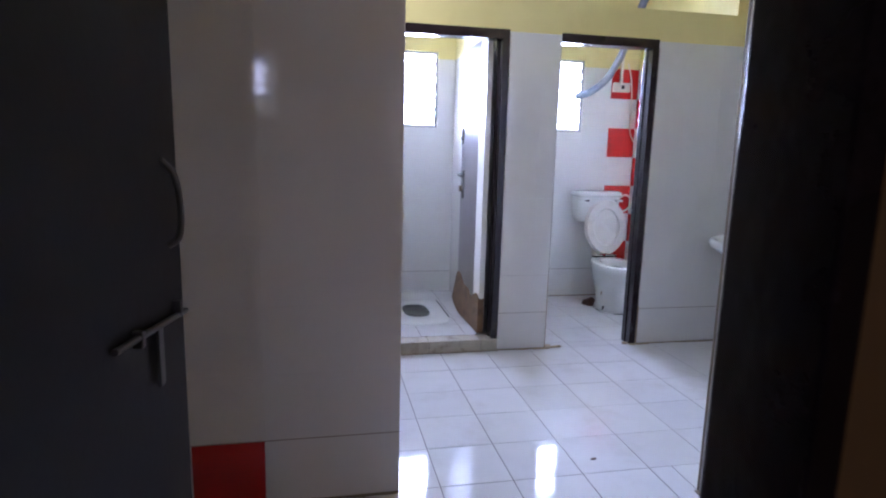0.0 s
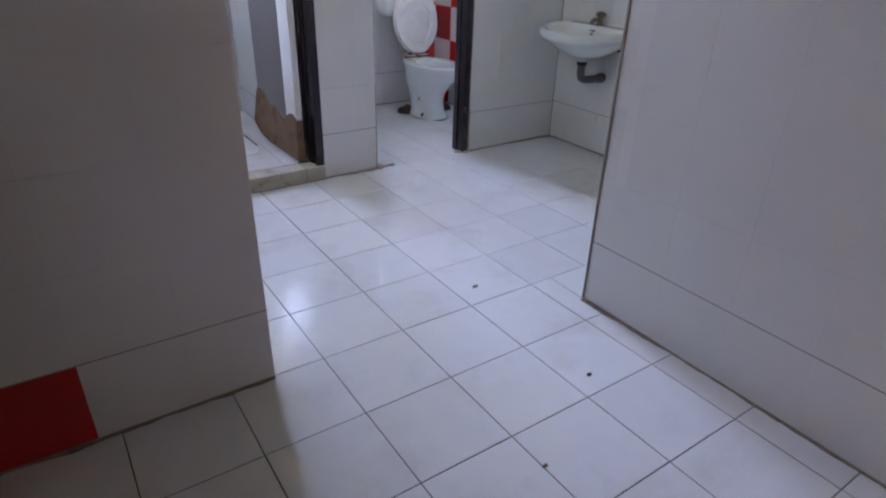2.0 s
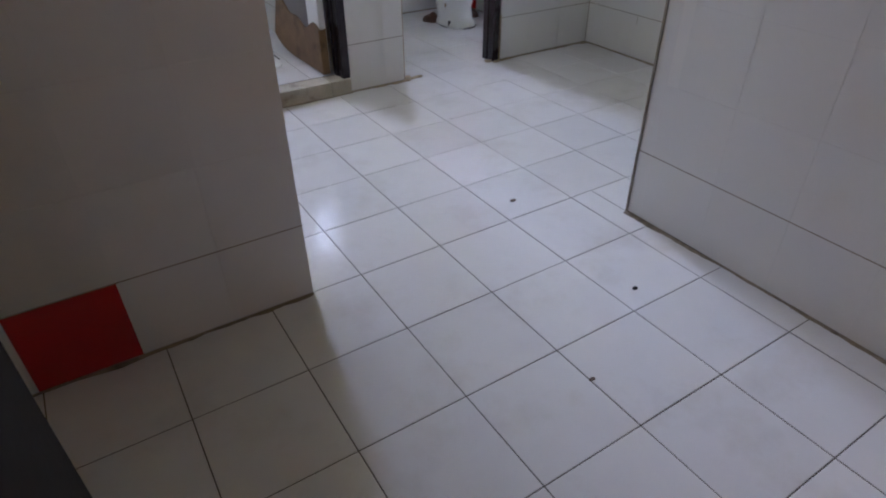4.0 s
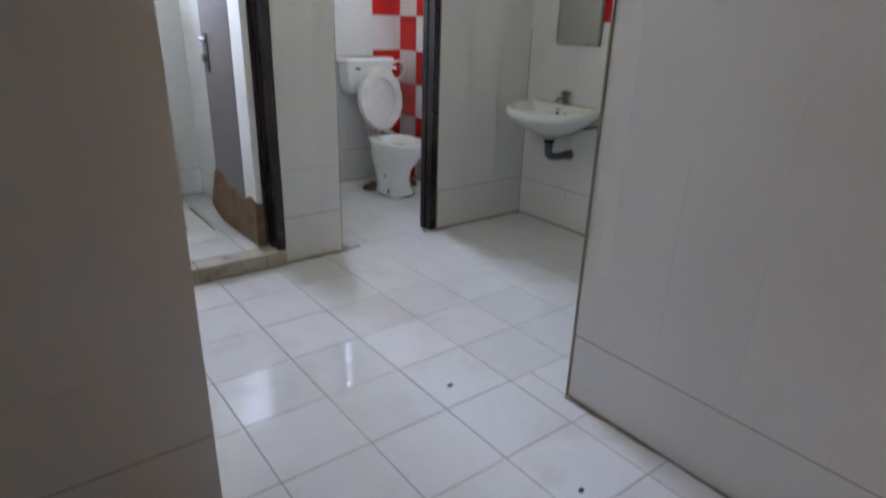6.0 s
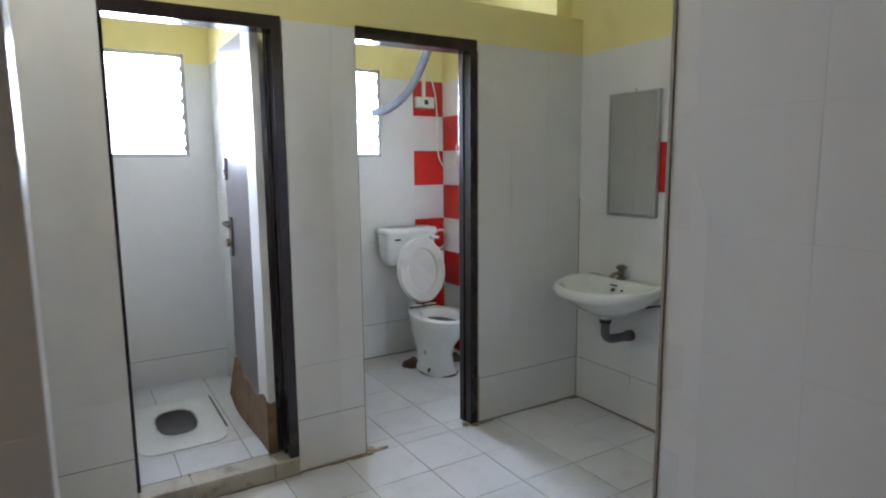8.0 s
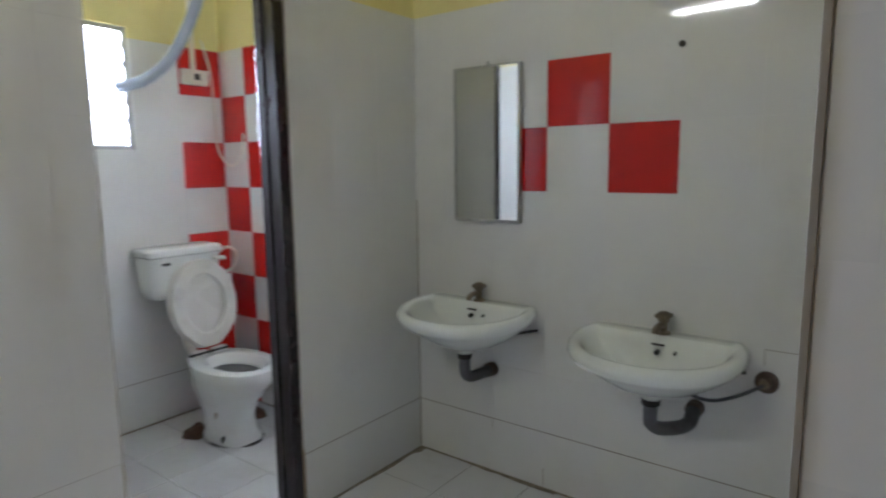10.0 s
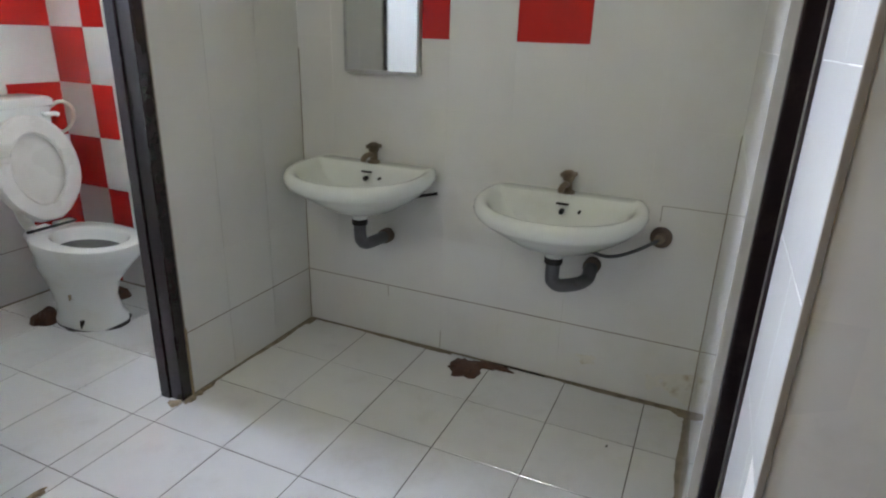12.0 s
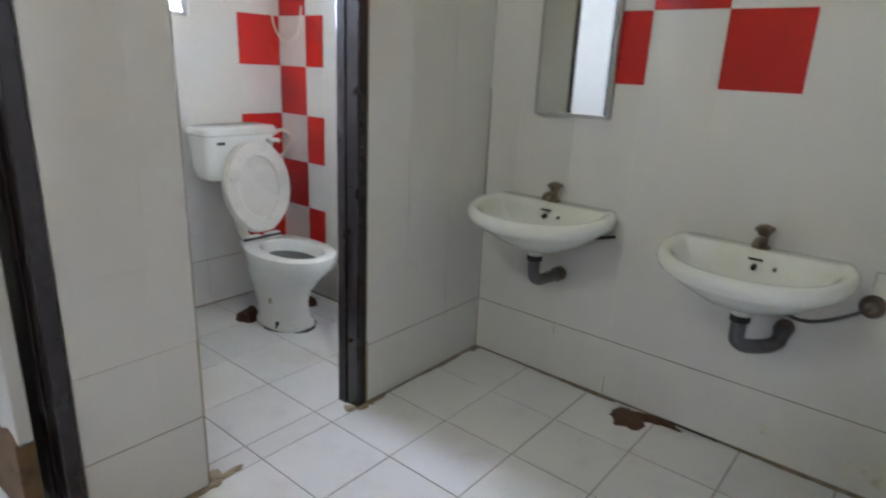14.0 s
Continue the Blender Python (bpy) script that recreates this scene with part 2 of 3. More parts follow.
def wall(name, label, origin, yaw, length, thick, top=CEIL, holes=(), red=(), u_off=0.0, tiled=True, tile_top=TILE_TOP, z_base=0.0, upper=None):
    """A wall whose face runs from origin along its own x (turned by yaw) and looks along its own -y; holes are (u0, u1, z0, z1)."""
    rects = [(0, length, 0, top)]
    for h in holes:
        rects = [q for r in rects for q in minus(r, h)]
    gap = 0.0009
    b = bmesh.new()
    y = bmesh.new()
    for u0, u1, z0, z1 in rects:
        if z0 < tile_top:
            box((u0, gap, z0), (u1, thick, min(z1, tile_top)), bm=b)
        if z1 > tile_top:
            box((u0, 0.001, max(z0, tile_top)), (u1, thick, z1), bm=y)
    ob = link(name, b, M_GROUT if tiled else M_YELLOW)
    ob.matrix_world = pose(*origin, 0, 0, yaw)
    tagged(ob, label, "wall", kind="structure")
    if len(y.verts):
        part("upper_wall", y, upper or M_YELLOW, ob, "yellow painted plaster above the tiles")
    else:
        y.free()
    if tiled:
        j = bmesh.new()
        for u0, u1, z0, z1 in rects:
            if z0 < CELL < z1:
                box((u0, -0.0003, CELL - 0.0012), (u1, gap + 0.001, CELL + 0.0024), bm=j)
                box((u0, -0.0012, 0.0), (u1, gap + 0.001, 0.0075), bm=j)
            if name == "wall_stall_front" and 1 < u0 and u1 < 1.5:
                box((u0, 0.0004, 2 * CELL - 0.0014), (u1, gap + 0.001, 2 * CELL + 0.0012), bm=j)
        if len(j.verts):
            part("grimy_joint", j, M_JOINT, ob, "dark grimy joint over the bottom tiles")
        else:
            j.free()
        TILE_JOBS.append((ob, length, holes, red, u_off, tile_top, z_base))
    return ob


def lay_tiles(ob, length, holes, red, u_off, tile_top, z_base):
    i0 = math.floor(-u_off / CELL + 1e-6)
    i = i0
    while u_off + i * CELL < length - 1e-4:
        for j in range(int(round(tile_top / CELL))):
            cells = [(max(0, u_off + i * CELL), min(length, u_off + (i + 1) * CELL), max(z_base, j * CELL), (j + 1) * CELL)]
            for h in holes:
                cells = [q for r in cells for q in minus(r, h)]
            for a, b2, c, d in cells:
                g = 0.0004
                lo = 0.002 if abs(c - CELL) < 1e-6 else g
                w, h = b2 - a - 2 * g, d - c - g - lo
                if w < 0.008 or h < 0.008:
                    continue
                isred = (i, j) in red
                t = new("tile", tile_mesh(w, h, 0.0062, M_RED if isred else M_TILE, "red" if isred else "white"))
                t.parent = ob
                t.location = ((a + b2) / 2, 0.0062 + random.uniform(-0.0002, 0.0002), (c + lo + d - g) / 2)
                t.rotation_euler = (random.gauss(0, 0.0004), 0, random.gauss(0, 0.0004))
        i += 1


D2 = (-1.381, -0.721)      # toilet doorway
D1 = (-2.377, -1.712)      # squat stall doorway
PART_TOP = 2.19            # the stall front stops short of the ceiling
XL = -2.80
wall("wall_stall_front", "white tiled stall front wall with yellow top", (XL, 0, 0), 0, -XL, 0.1, top=PART_TOP,
     holes=[(D1[0] - XL, D1[1] - XL, 0, 2.012), (D2[0] - XL, D2[1] - XL, 0, 2.012)], u_off=-XL)
wall("wall_sink", "white tiled wall with red accent tiles behind basins", (0, 0.1, 0), -90, 1.79, 0.12, u_off=0.1 - 0.09,
     red=[(2, 5), (3, 6), (4, 5)])
wall("wall_return", "white tiled side wall of the basin alcove", (0, -1.69, 0), 180, 1.389, 0.1,
     holes=[(0.83, 1.07, 0, 2.0)])
pier = wall("wall_pier", "white tiled pier closing the basin alcove", (0, -1.653, 0), 180, 0.83, 0.036, u_off=-0.1)
wall("wall_corridor_east", "white tiled corridor wall with grey sheen", (-1.389, -1.69, 0), -90, 1.5, 0.1, u_off=0.06)
wall("wall_corridor_end", "white tiled wall with one red tile", (-3.40, -1.511, 0), 0, 0.842, 0.12, u_off=0.102 - 0.25 + 0.25, red=[(0, 0)])
wall("wall_room_west", "white tiled wall", (XL, -1.4, 0), 90, 1.4, 0.1)
wall("wall_corridor_west", "white tiled corridor wall", (-3.40, -3.18, 0), 90, 1.67, 0.1)
wall("wall_back_stalls", "white tiled outside wall with louvred windows", (XL, BACK, 0), 0, 2.90, 0.16,
     holes=[(WIN[0][0] - XL, WIN[0][1] - XL, WZ0, WZ1), (WIN[1][0] - XL, WIN[1][1] - XL, WZ0, WZ1)], u_off=0.19,
     red=[(9, 3), (9, 5), (9, 7), (9, 1)])
wall("wall_toilet_east", "white and red checkered stall wall", (-0.11, BACK, 0), -90, 0.36, 0.116, top=CEIL, u_off=-0.03,
     red=[(0, 0), (0, 2), (0, 4), (0, 6), (1, 1), (1, 3), (1, 5), (1, 7)])
wall("wall_toilet_side", "white tiled stall wall", (-0.11, BACK - 0.36, 0), -90, 0.87, 0.116, top=CEIL)
wall("wall_partition_east", "white tiled stall partition", (-1.42, 0.1, 0), 90, BACK - 0.1, 0.13, top=2.3)
wall("wall_partition_west", "white tiled stall partition", (-1.747, BACK, 0), -90, BACK - 0.1, 0.13, top=2.3)
wall("wall_squat_west", "white tiled stall wall", (-2.62, 0.1, 0), 90, BACK - 0.1, 0.1)
# entry wall and the dark lobby outside it
b = box((-2.395, -3.18, 0), (-1.289, -3.062, CEIL))
box((-3.50, -3.18, 0), (-3.215, -3.062, CEIL), bm=b)
box((-3.215, -3.18, 2.06), (-2.395, -3.062, CEIL), bm=b)
tagged(link("wall_entry", b, M_OUTER), "yellow painted wall round the entry, shade put into its colour", "wall", kind="structure")
b = box((-1.9, -5.8, 0), (-1.8, -3.18, CEIL))
box((-4.4, -5.8, 0), (-4.3, -3.18, CEIL), bm=b)
box((-4.3, -3.18, 0), (-3.5, -3.08, CEIL), bm=b)
box((-4.3, -5.8, 0), (-3.75, -5.7, CEIL), bm=b)
box((-3.25, -5.8, 0), (-1.9, -5.7, CEIL), bm=b)
box((-3.75, -5.8, 0), (-3.25, -5.7, 1.55), bm=b)
box((-3.75, -5.8, 2.15), (-3.25, -5.7, CEIL), bm=b)
tagged(link("wall_lobby", b, M_OUTER), "yellow painted lobby walls, shade put into their colour", "wall", kind="structure")

b = box((-4.5, -5.9, CEIL), (0.3, 1.6, CEIL + 0.12))
tagged(link("ceiling", b, M_CEIL), "cream painted ceiling slab", "ceiling", kind="structure")
b = box((-4.5, -5.9, -0.2), (0.3, 1.6, -0.0016))
floor = tagged(link("floor", b, M_FGROUT), "white square floor tiles with dark joints", "floor", kind="structure")

# kerb and raised floor of the squat stall
SQ = 0.082
b = box((D1[0], 0.1, 0.0), (D1[1], BACK + 0.004, SQ - 0.0016))
box((-2.62, 0.1, 0.0), (D1[0], BACK + 0.004, SQ - 0.0016), bm=b)
stall = tagged(link("floor_stall", b, M_FGROUT), "raised white floor of the squat stall", "floor", kind="structure")
kerb = thing("kerb", "worn stone kerb with brown stains under the doorway", "kerb", kind="structure")
for a, c in ((-2.377, -2.17), (-2.167, -1.83), (-1.827, -1.714)):
    part("kerb_stone", box((a, -0.012, 0), (c, 0.1, SQ - 0.001), 0.006), M_STONE, kerb)

# ---- doorways ----


def frame_set(name, label, x0, x1, z1, y0, y1, w=0.045, sides=True, z0=0.0):
    f = thing(name, label, "door frame", kind="structure")
    part("jamb", box((x1 - w, y0, z0), (x1 - 0.002, y1, z1 - w), 0.004), M_FRAME, f)
    part("jamb", box((x0 + 0.001, y0 + 0.05, z0), (x0 + 0.016, y1, z1 - w), 0.003), M_FRAME, f)
    part("head", box((x0 + 0.002, y0, z1 - w - 0.012), (x1 - 0.002, y1, z1 - 0.001), 0.004), M_FRAME, f)
    part("stop", box((x1 - w - 0.006, y0 + 0.06, z0), (x1 - w + 0.001, y1 + 0.001, z1 - w - 0.012), 0.002), M_FRAME, f)
    return f


frame_set("door_frame_1", "glossy dark brown painted door frame", D1[0], D1[1], 2.012, -0.006, 0.098, z0=SQ)
frame_set("door_frame_2", "dark brown painted door frame with scuffs", D2[0], D2[1], 2.012, -0.004, 0.098)
muck = thing("crumbled_mortar", "crumbled ochre mortar at the frame's foot", "debris")
for k, (x, y, rx, ry) in enumerate(((-0.745, -0.012, 0.035, 0.02), (-0.70, -0.012, 0.03, 0.012), (-0.785, 0.02, 0.02, 0.03), (-1.375, -0.004, 0.03, 0.02), (-1.35, 0.035, 0.035, 0.045), (-1.30, 0.01, 0.05, 0.018), (-1.36, 0.095, 0.02, 0.03), (-1.43, -0.012, 0.05, 0.01), (-1.53, -0.01, 0.06, 0.008), (-0.66, -0.012, 0.05, 0.009))):
    part("clump", blob(x, y, 0.0, rx * 0.75, ry * 0.75, 0.009, 20 + k, rough=0.6), M_MORTAR, muck, smooth=True)

# squat stall door, opened inward against the partition
door = thing("stall_door", "open grey-brown door with rotten plywood foot", "door", (-1.786, 0.085, SQ))
part("panel", box((-0.036, 0.155, 0.2), (-0.002, 0.62, 1.90), 0.003), M_LEAF, door)
part("edge_panel", box((-0.0365, 0.0, 0.24), (-0.0015, 0.154, 1.90), 0.003), M_WHITE, door, "off-white panel beside the hinges")
b = bmesh.new()
top = []
for i in range(19):
    y = 0.0 + 0.62 * i / 18
    top.append((y, 0.25 + 0.02 * math.sin(i * 0.9) + 0.055 * (i / 18) ** 2 - 0.035 * math.exp(-((i - 8) / 3.0) ** 2)))
rows = []
for x in (-0.043, -0.001):
    lo = [b.verts.new((x - (0.035 * ((y / 0.62) ** 2) if x < -0.02 else 0), y, 0.012 + 0.09 * (y / 0.62) ** 7)) for y, z in top]
    hi = [b.verts.new((x, y, z)) for y, z in top]
    rows.append((lo, hi))
for i in range(18):
    (l0, h0), (l1, h1) = rows
    b.faces.new((l0[i], l0[i + 1], h0[i + 1], h0[i]))
    b.faces.new((l1[i + 1], l1[i], h1[i], h1[i + 1]))
    b.faces.new((h0[i], h0[i + 1], h1[i + 1], h1[i]))
    b.faces.new((l0[i + 1], l0[i], l1[i], l1[i + 1]))
for e in (0, 18):
    (l0, h0), (l1, h1) = rows
    b.faces.new((l0[e], h0[e], h1[e], l1[e]))
bmesh.ops.recalc_face_normals(b, faces=b.faces[:])
part("rotten_foot", b, M_PLY, door, "brown peeled rotten plywood")
lock = part("lock_plate", box((-0.045, 0.515, 0.86), (-0.034, 0.565, 1.06), 0.004), M_DULL, door, "dark worn lock plate")
part("lever", tube([(-0.04, 0.54, 1.03), (-0.068, 0.54, 1.03), (-0.074, 0.51, 1.028), (-0.072, 0.43, 1.024)], 0.011), M_DULL, lock, smooth=True)
part("keyhole", tube([(-0.044, 0.54, 0.93), (-0.066, 0.54, 0.93)], 0.022, steps=2), M_BRASS, lock, smooth=True)
part("bolt", box((-0.052, 0.565, 1.25), (-0.035, 0.59, 1.36), 0.004), M_STEEL, door, "small steel bolt")

# entry door, open inward
entry = thing("entry_door", "open dark brown wooden entry door with lever", "door")
ENTRY_AT = pose(-3.224, -3.045, 0.012, 0, 0, -5.5)
entry.matrix_world = ENTRY_AT
part("slab", box((-0.018, 0.0, 0), (0.018, 0.76, 2.03), 0.003), M_DOOR, entry)
latch = part("latch_bar", tube([(0.028, 0.40, 0.985), (0.028, 0.60, 0.968), (0.028, 0.745, 0.955)], 0.006), M_DULL, entry, "dull steel sliding latch bar", smooth=True)
part("hasp", box((0.026, 0.575, 0.855), (0.032, 0.600, 0.968), 0.003), M_DULL, latch)
for y in (0.50, 0.70):
    part("staple", box((0.017, y - 0.008, 0.958), (0.035, y + 0.008, 0.988), 0.003), M_DULL, latch)
part("pull_handle", tube([(0.018, 0.69, 1.10), (0.038, 0.70, 1.12), (0.042, 0.70, 1.18), (0.036, 0.69, 1.24), (0.018, 0.67, 1.27)], 0.006), M_DULL, entry, "dull steel pull handle", smooth=True)
ef = thing("entry_frame", "dark brown wooden entry door frame", "door frame", kind="structure")
part("jamb", box((-2.427, -3.19, 0), (-2.39, -3.05, 2.06), 0.004), M_FRAME, ef)
part("jamb", box((-3.25, -3.19, 0), (-3.21, -3.05, 2.06), 0.004), M_FRAME, ef)
part("head", box((-3.21, -3.19, 2.02), (-2.427, -3.05, 2.06), 0.004), M_FRAME, ef)

# closed dark door in the alcove's side wall
side = thing("alcove_door", "closed dark brown door in a painted frame", "door")
part("slab", box((-1.04, -1.745, 0.01), (-0.86, -1.715, 1.96), 0.003), M_DOOR, side)
part("jamb", box((-1.07, -1.76, 0), (-1.04, -1.684, 2.0), 0.004), M_FRAME, side)
part("jamb", box((-0.86, -1.76, 0), (-0.832, -1.671, 2.0), 0.004), M_FRAME, side)
part("head", box((-1.04, -1.76, 1.96), (-0.86, -1.684, 2.0), 0.004), M_FRAME, side)
for k in range(8):
    part("tile", box((-0.836, -1.6705, k * CELL + 0.0015), (-0.830, -1.6545, (k + 1) * CELL - 0.0015), 0.0008, seg=1), M_TILE, pier)
part("edge_joint", box((-0.8355, -1.6545, 0), (-0.829, -1.6525, 2.0)), M_JOINT, pier, "dark grimy joint along the edge")
b = box((-1.3935, -1.6945, 0), (-1.3865, -1.6855, 2.0), 0.0015)
tagged(link("corner_trim", b, M_TRIM), "ochre grimy tile corner joint", "trim", kind="structure")

# ---- windows ----
M_SKY = bpy.data.materials.new("hazy_sky")
M_SKY.use_nodes = True
M_SKY.node_tree.nodes["Principled BSDF"].inputs["Emission Color"].default_value = (0.93, 0.96, 1.0, 1)
M_SKY.node_tree.nodes["Principled BSDF"].inputs["Emission Strength"].default_value = 5.0
b = box((-6.0, 3.4, -0.2), (4.0, 3.45, 6.0))
tagged(link("backdrop", b, M_SKY), "glaring white daylight haze outside the windows", "sky", kind="structure")
for k, (a, c) in enumerate(WIN):
    w = thing("window_%d" % (k + 1), "glaring louvred window in the tiled wall", "window", kind="structure")
    y0, y1 = BACK + 0.02, BACK + 0.075
    for lo, hi in (((a, y0, WZ0), (a + 0.022, y1, WZ1)), ((c - 0.022, y0, WZ0), (c, y1, WZ1)), ((a + 0.022, y0, WZ0), (c - 0.022, y1, WZ0 + 0.022)), ((a + 0.022, y0, WZ1 - 0.022), (c - 0.022, y1, WZ1))):
        part("window_frame", box(lo, hi, 0.003), M_ALU, w)
    for j in range(6):
        z = WZ0 + 0.06 + j * 0.092
        m = box((a + 0.024, -0.002, -0.05), (c - 0.024, 0.002, 0.05))
        bmesh.ops.transform(m, matrix=pose(0, BACK + 0.062, z, -80, 0, 0), verts=m.verts[:])
        g = part("pane", m, M_GLASS, w)
        g.visible_shadow = False
        for xx in (a + 0.022, c - 0.034):
            part("clip", box((xx, BACK + 0.012, z - 0.022), (xx + 0.012, BACK + 0.05, z + 0.012), 0.002), M_ALU, w)

w = thing("window_3", "small louvred lobby window behind the entry", "window", kind="structure")
for x in (-3.66, -3.475, -3.32):
    part("window_frame", box((x - 0.012, -5.675, 1.55), (x + 0.012, -5.65, 2.15), 0.003), M_ALU, w)
for k in range(4):
    part("slat", box((-3.648, -5.672, 1.735 + 0.10 * k), (-3.332, -5.660, 1.765 + 0.10 * k), 0.002), M_ALU, w)

# ceiling tube lamp
tl = thing("tube_light", "short white fluorescent tube light high on the wall", "lamp", TUBE)
part("batten", box((-0.0445, -0.31, 0.005), (0.02, 0.31, 0.07), 0.006), M_WHITE, tl)
part("tube", tube([(0.01, -0.285, -0.012), (0.01, 0.285, -0.012)], 0.013, 16, 2), M_WHITE, tl, smooth=True)
for y in (-0.295, 0.295):
    part("socket", box((-0.018, y - 0.015, -0.03), (0.018, y + 0.015, 0.005), 0.004), M_WHITE, tl)

# ---- basins ----
def basin(y, Z, label, bent):
    s = thing("wash_basin", label, "wash basin", (0, y, 0), group="basins on the tiled wall")
    N = 48
    b = bmesh.new()

    def outline(rx, ry, cx, z, back, slope=0.0):
        row = []
        for i in range(N):
            a = 2 * math.pi * i / N
            c, q = math.cos(a), math.sin(a)
            x = min(cx - rx * math.copysign(abs(c) ** 0.96, c), back)
            row.append(b.verts.new((x, ry * math.copysign(abs(q) ** 0.92, q), z - slope * max(0.0, -x - 0.07))))
        return row
    S = 0.05        # the rim falls a little from the tap ledge towards the front
    rows = [outline(0.035, 0.04, -0.16, Z - 0.180, 0), outline(0.06, 0.07, -0.16, Z - 0.174, 0), outline(0.125, 0.145, -0.155, Z - 0.150, -0.004),
            outline(0.195, 0.215, -0.15, Z - 0.108, -0.003), outline(0.235, 0.252, -0.148, Z - 0.076, -0.002, 0.03), outline(0.255, 0.268, -0.146, Z - 0.058, -0.002, S), outline(0.270, 0.279, -0.145, Z - 0.047, -0.002, S),
            outline(0.278, 0.286, -0.145, Z - 0.030, -0.002, S), outline(0.276, 0.284, -0.145, Z - 0.014, -0.002, S), outline(0.267, 0.276, -0.145, Z - 0.003, -0.004, S), outline(0.256, 0.265, -0.145, Z, -0.010, S),
            outline(0.242, 0.250, -0.146, Z - 0.003, -0.070, S), outline(0.230, 0.239, -0.147, Z - 0.012, -0.080, S), outline(0.218, 0.228, -0.149, Z - 0.030, -0.090, S),
            outline(0.190, 0.200, -0.158, Z - 0.072, -0.10, 0.03), outline(0.14, 0.15, -0.17, Z - 0.112, -0.11), outline(0.07, 0.075, -0.18, Z - 0.134, -0.12), outline(0.022, 0.022, -0.18, Z - 0.140, -0.15)]
    for r0, r1 in zip(rows, rows[1:]):
        for i in range(N):
            b.faces.new((r0[i], r0[(i + 1) % N], r1[(i + 1) % N], r1[i]))
    b.faces.new(rows[0][::-1])
    b.faces.new(rows[-1])
    bmesh.ops.recalc_face_normals(b, faces=b.faces[:])
    body = part("bowl", b, M_SINK, s, smooth=True)
    part("overflow", tube([(-0.105, 0.0, Z - 0.05), (-0.121, 0.0, Z - 0.052)], 0.009, steps=2), M_HOLE, body, "dark overflow hole")
    part("tap_hole", tube([(-0.105, -0.06, Z - 0.045), (-0.119, -0.06, Z - 0.047)], 0.005, steps=2), M_HOLE, body, "small dark hole")
    part("mark", box((-0.108, -0.02, Z - 0.030), (-0.1005, 0.022, Z - 0.024)), M_DARK, body, "small dark printed bar")
    part("drain", loft([(-0.18, 0, Z - 0.141, 0.024, 0.024, 2), (-0.18, 0, Z - 0.136, 0.024, 0.024, 2), (-0.18, 0, Z - 0.137, 0.014, 0.014, 2)], 20), M_BRASS, body, "tarnished drain ring")
    part("bracket", tube([(-0.03, -0.15, Z - 0.13), (-0.02, -0.20, Z - 0.115), (-0.012, -0.26, Z - 0.10)], 0.006), M_DARK, s, "blackened bracket edge", smooth=True)
    # tap
    t = part("tap", loft([(-0.05, 0, Z, 0.026, 0.026, 2), (-0.05, 0, Z + 0.008, 0.025, 0.025, 2), (-0.05, 0, Z + 0.012, 0.015, 0.015, 2), (-0.05, 0, Z + 0.04, 0.015, 0.015, 2), (-0.05, 0, Z + 0.046, 0.02, 0.02, 2),
                          (-0.05, 0, Z + 0.07, 0.022, 0.022, 3), (-0.05, 0, Z + 0.078, 0.014, 0.014, 2)], 24), M_BRASS, s, "tarnished brass pillar tap", smooth=True)
    part("spout", tube([(-0.055, 0.0, Z + 0.03), (-0.085, 0.004, Z + 0.035), (-0.11, 0.008, Z + 0.026), (-0.115, 0.008, Z + 0.012)], 0.011), M_BRASS, t, smooth=True)
    for k in range(4):
        a = math.pi / 4 + k * math.pi / 2
        part("handle_lobe", tube([(-0.05, 0, Z + 0.062), (-0.05 + 0.03 * math.cos(a), 0.03 * math.sin(a), Z + 0.064)], 0.008, steps=3), M_BRASS, t, smooth=True)
    # waste
    part("collar", loft([(-0.16, 0, Z - 0.20, 0.03, 0.03, 2), (-0.16, 0, Z - 0.175, 0.033, 0.033, 2), (-0.16, 0, Z - 0.17, 0.05, 0.05, 2)], 24), M_SINK, s, smooth=True)
    part("nut", loft([(-0.16, 0, Z - 0.222, 0.031, 0.031, 2), (-0.16, 0, Z - 0.201, 0.031, 0.031, 2)], 10), M_DARK, s)
    if bent:
        pts = [(-0.16, 0, Z - 0.215), (-0.16, 0, Z - 0.275), (-0.158, -0.006, Z - 0.292), (-0.145, -0.030, Z - 0.306), (-0.10, -0.080, Z - 0.306), (-0.065, -0.103, Z - 0.296), (-0.05, -0.108, Z - 0.275), (-0.03, -0.108, Z - 0.262)]
        part("waste_pipe", tube(pts, 0.024, 16), M_PIPE, s, "dark grey plastic waste trap", smooth=True)
        part("wall_flange", tube([(-0.036, -0.108, Z - 0.262), (-0.001, -0.108, Z - 0.262)], 0.03, 18, 2), M_RUSTY, s, "grimy pipe end at the wall", smooth=True)
        part("supply_hose", tube([(-0.11, -0.07, Z - 0.145), (-0.095, -0.12, Z - 0.185), (-0.075, -0.18, Z - 0.195), (-0.05, -0.25, Z - 0.17), (-0.03, -0.318, Z - 0.127)], 0.006), M_PIPE, s, "thin dark supply hose", smooth=True)
    else:
        pts = [(-0.16, 0, Z - 0.215), (-0.16, 0, Z - 0.262), (-0.157, -0.004, Z - 0.292), (-0.135, -0.012, Z - 0.308), (-0.09, -0.022, Z - 0.31), (-0.03, -0.036, Z - 0.306)]
        part("waste_pipe", tube(pts, 0.024, 16), M_PIPE, s, "dark grey plastic waste elbow", smooth=True)
        part("wall_flange", tube([(-0.036, -0.036, Z - 0.306), (-0.001, -0.038, Z - 0.306)], 0.03, 18, 2), M_RUSTY, s, "grimy pipe end at the wall", smooth=True)
    return s


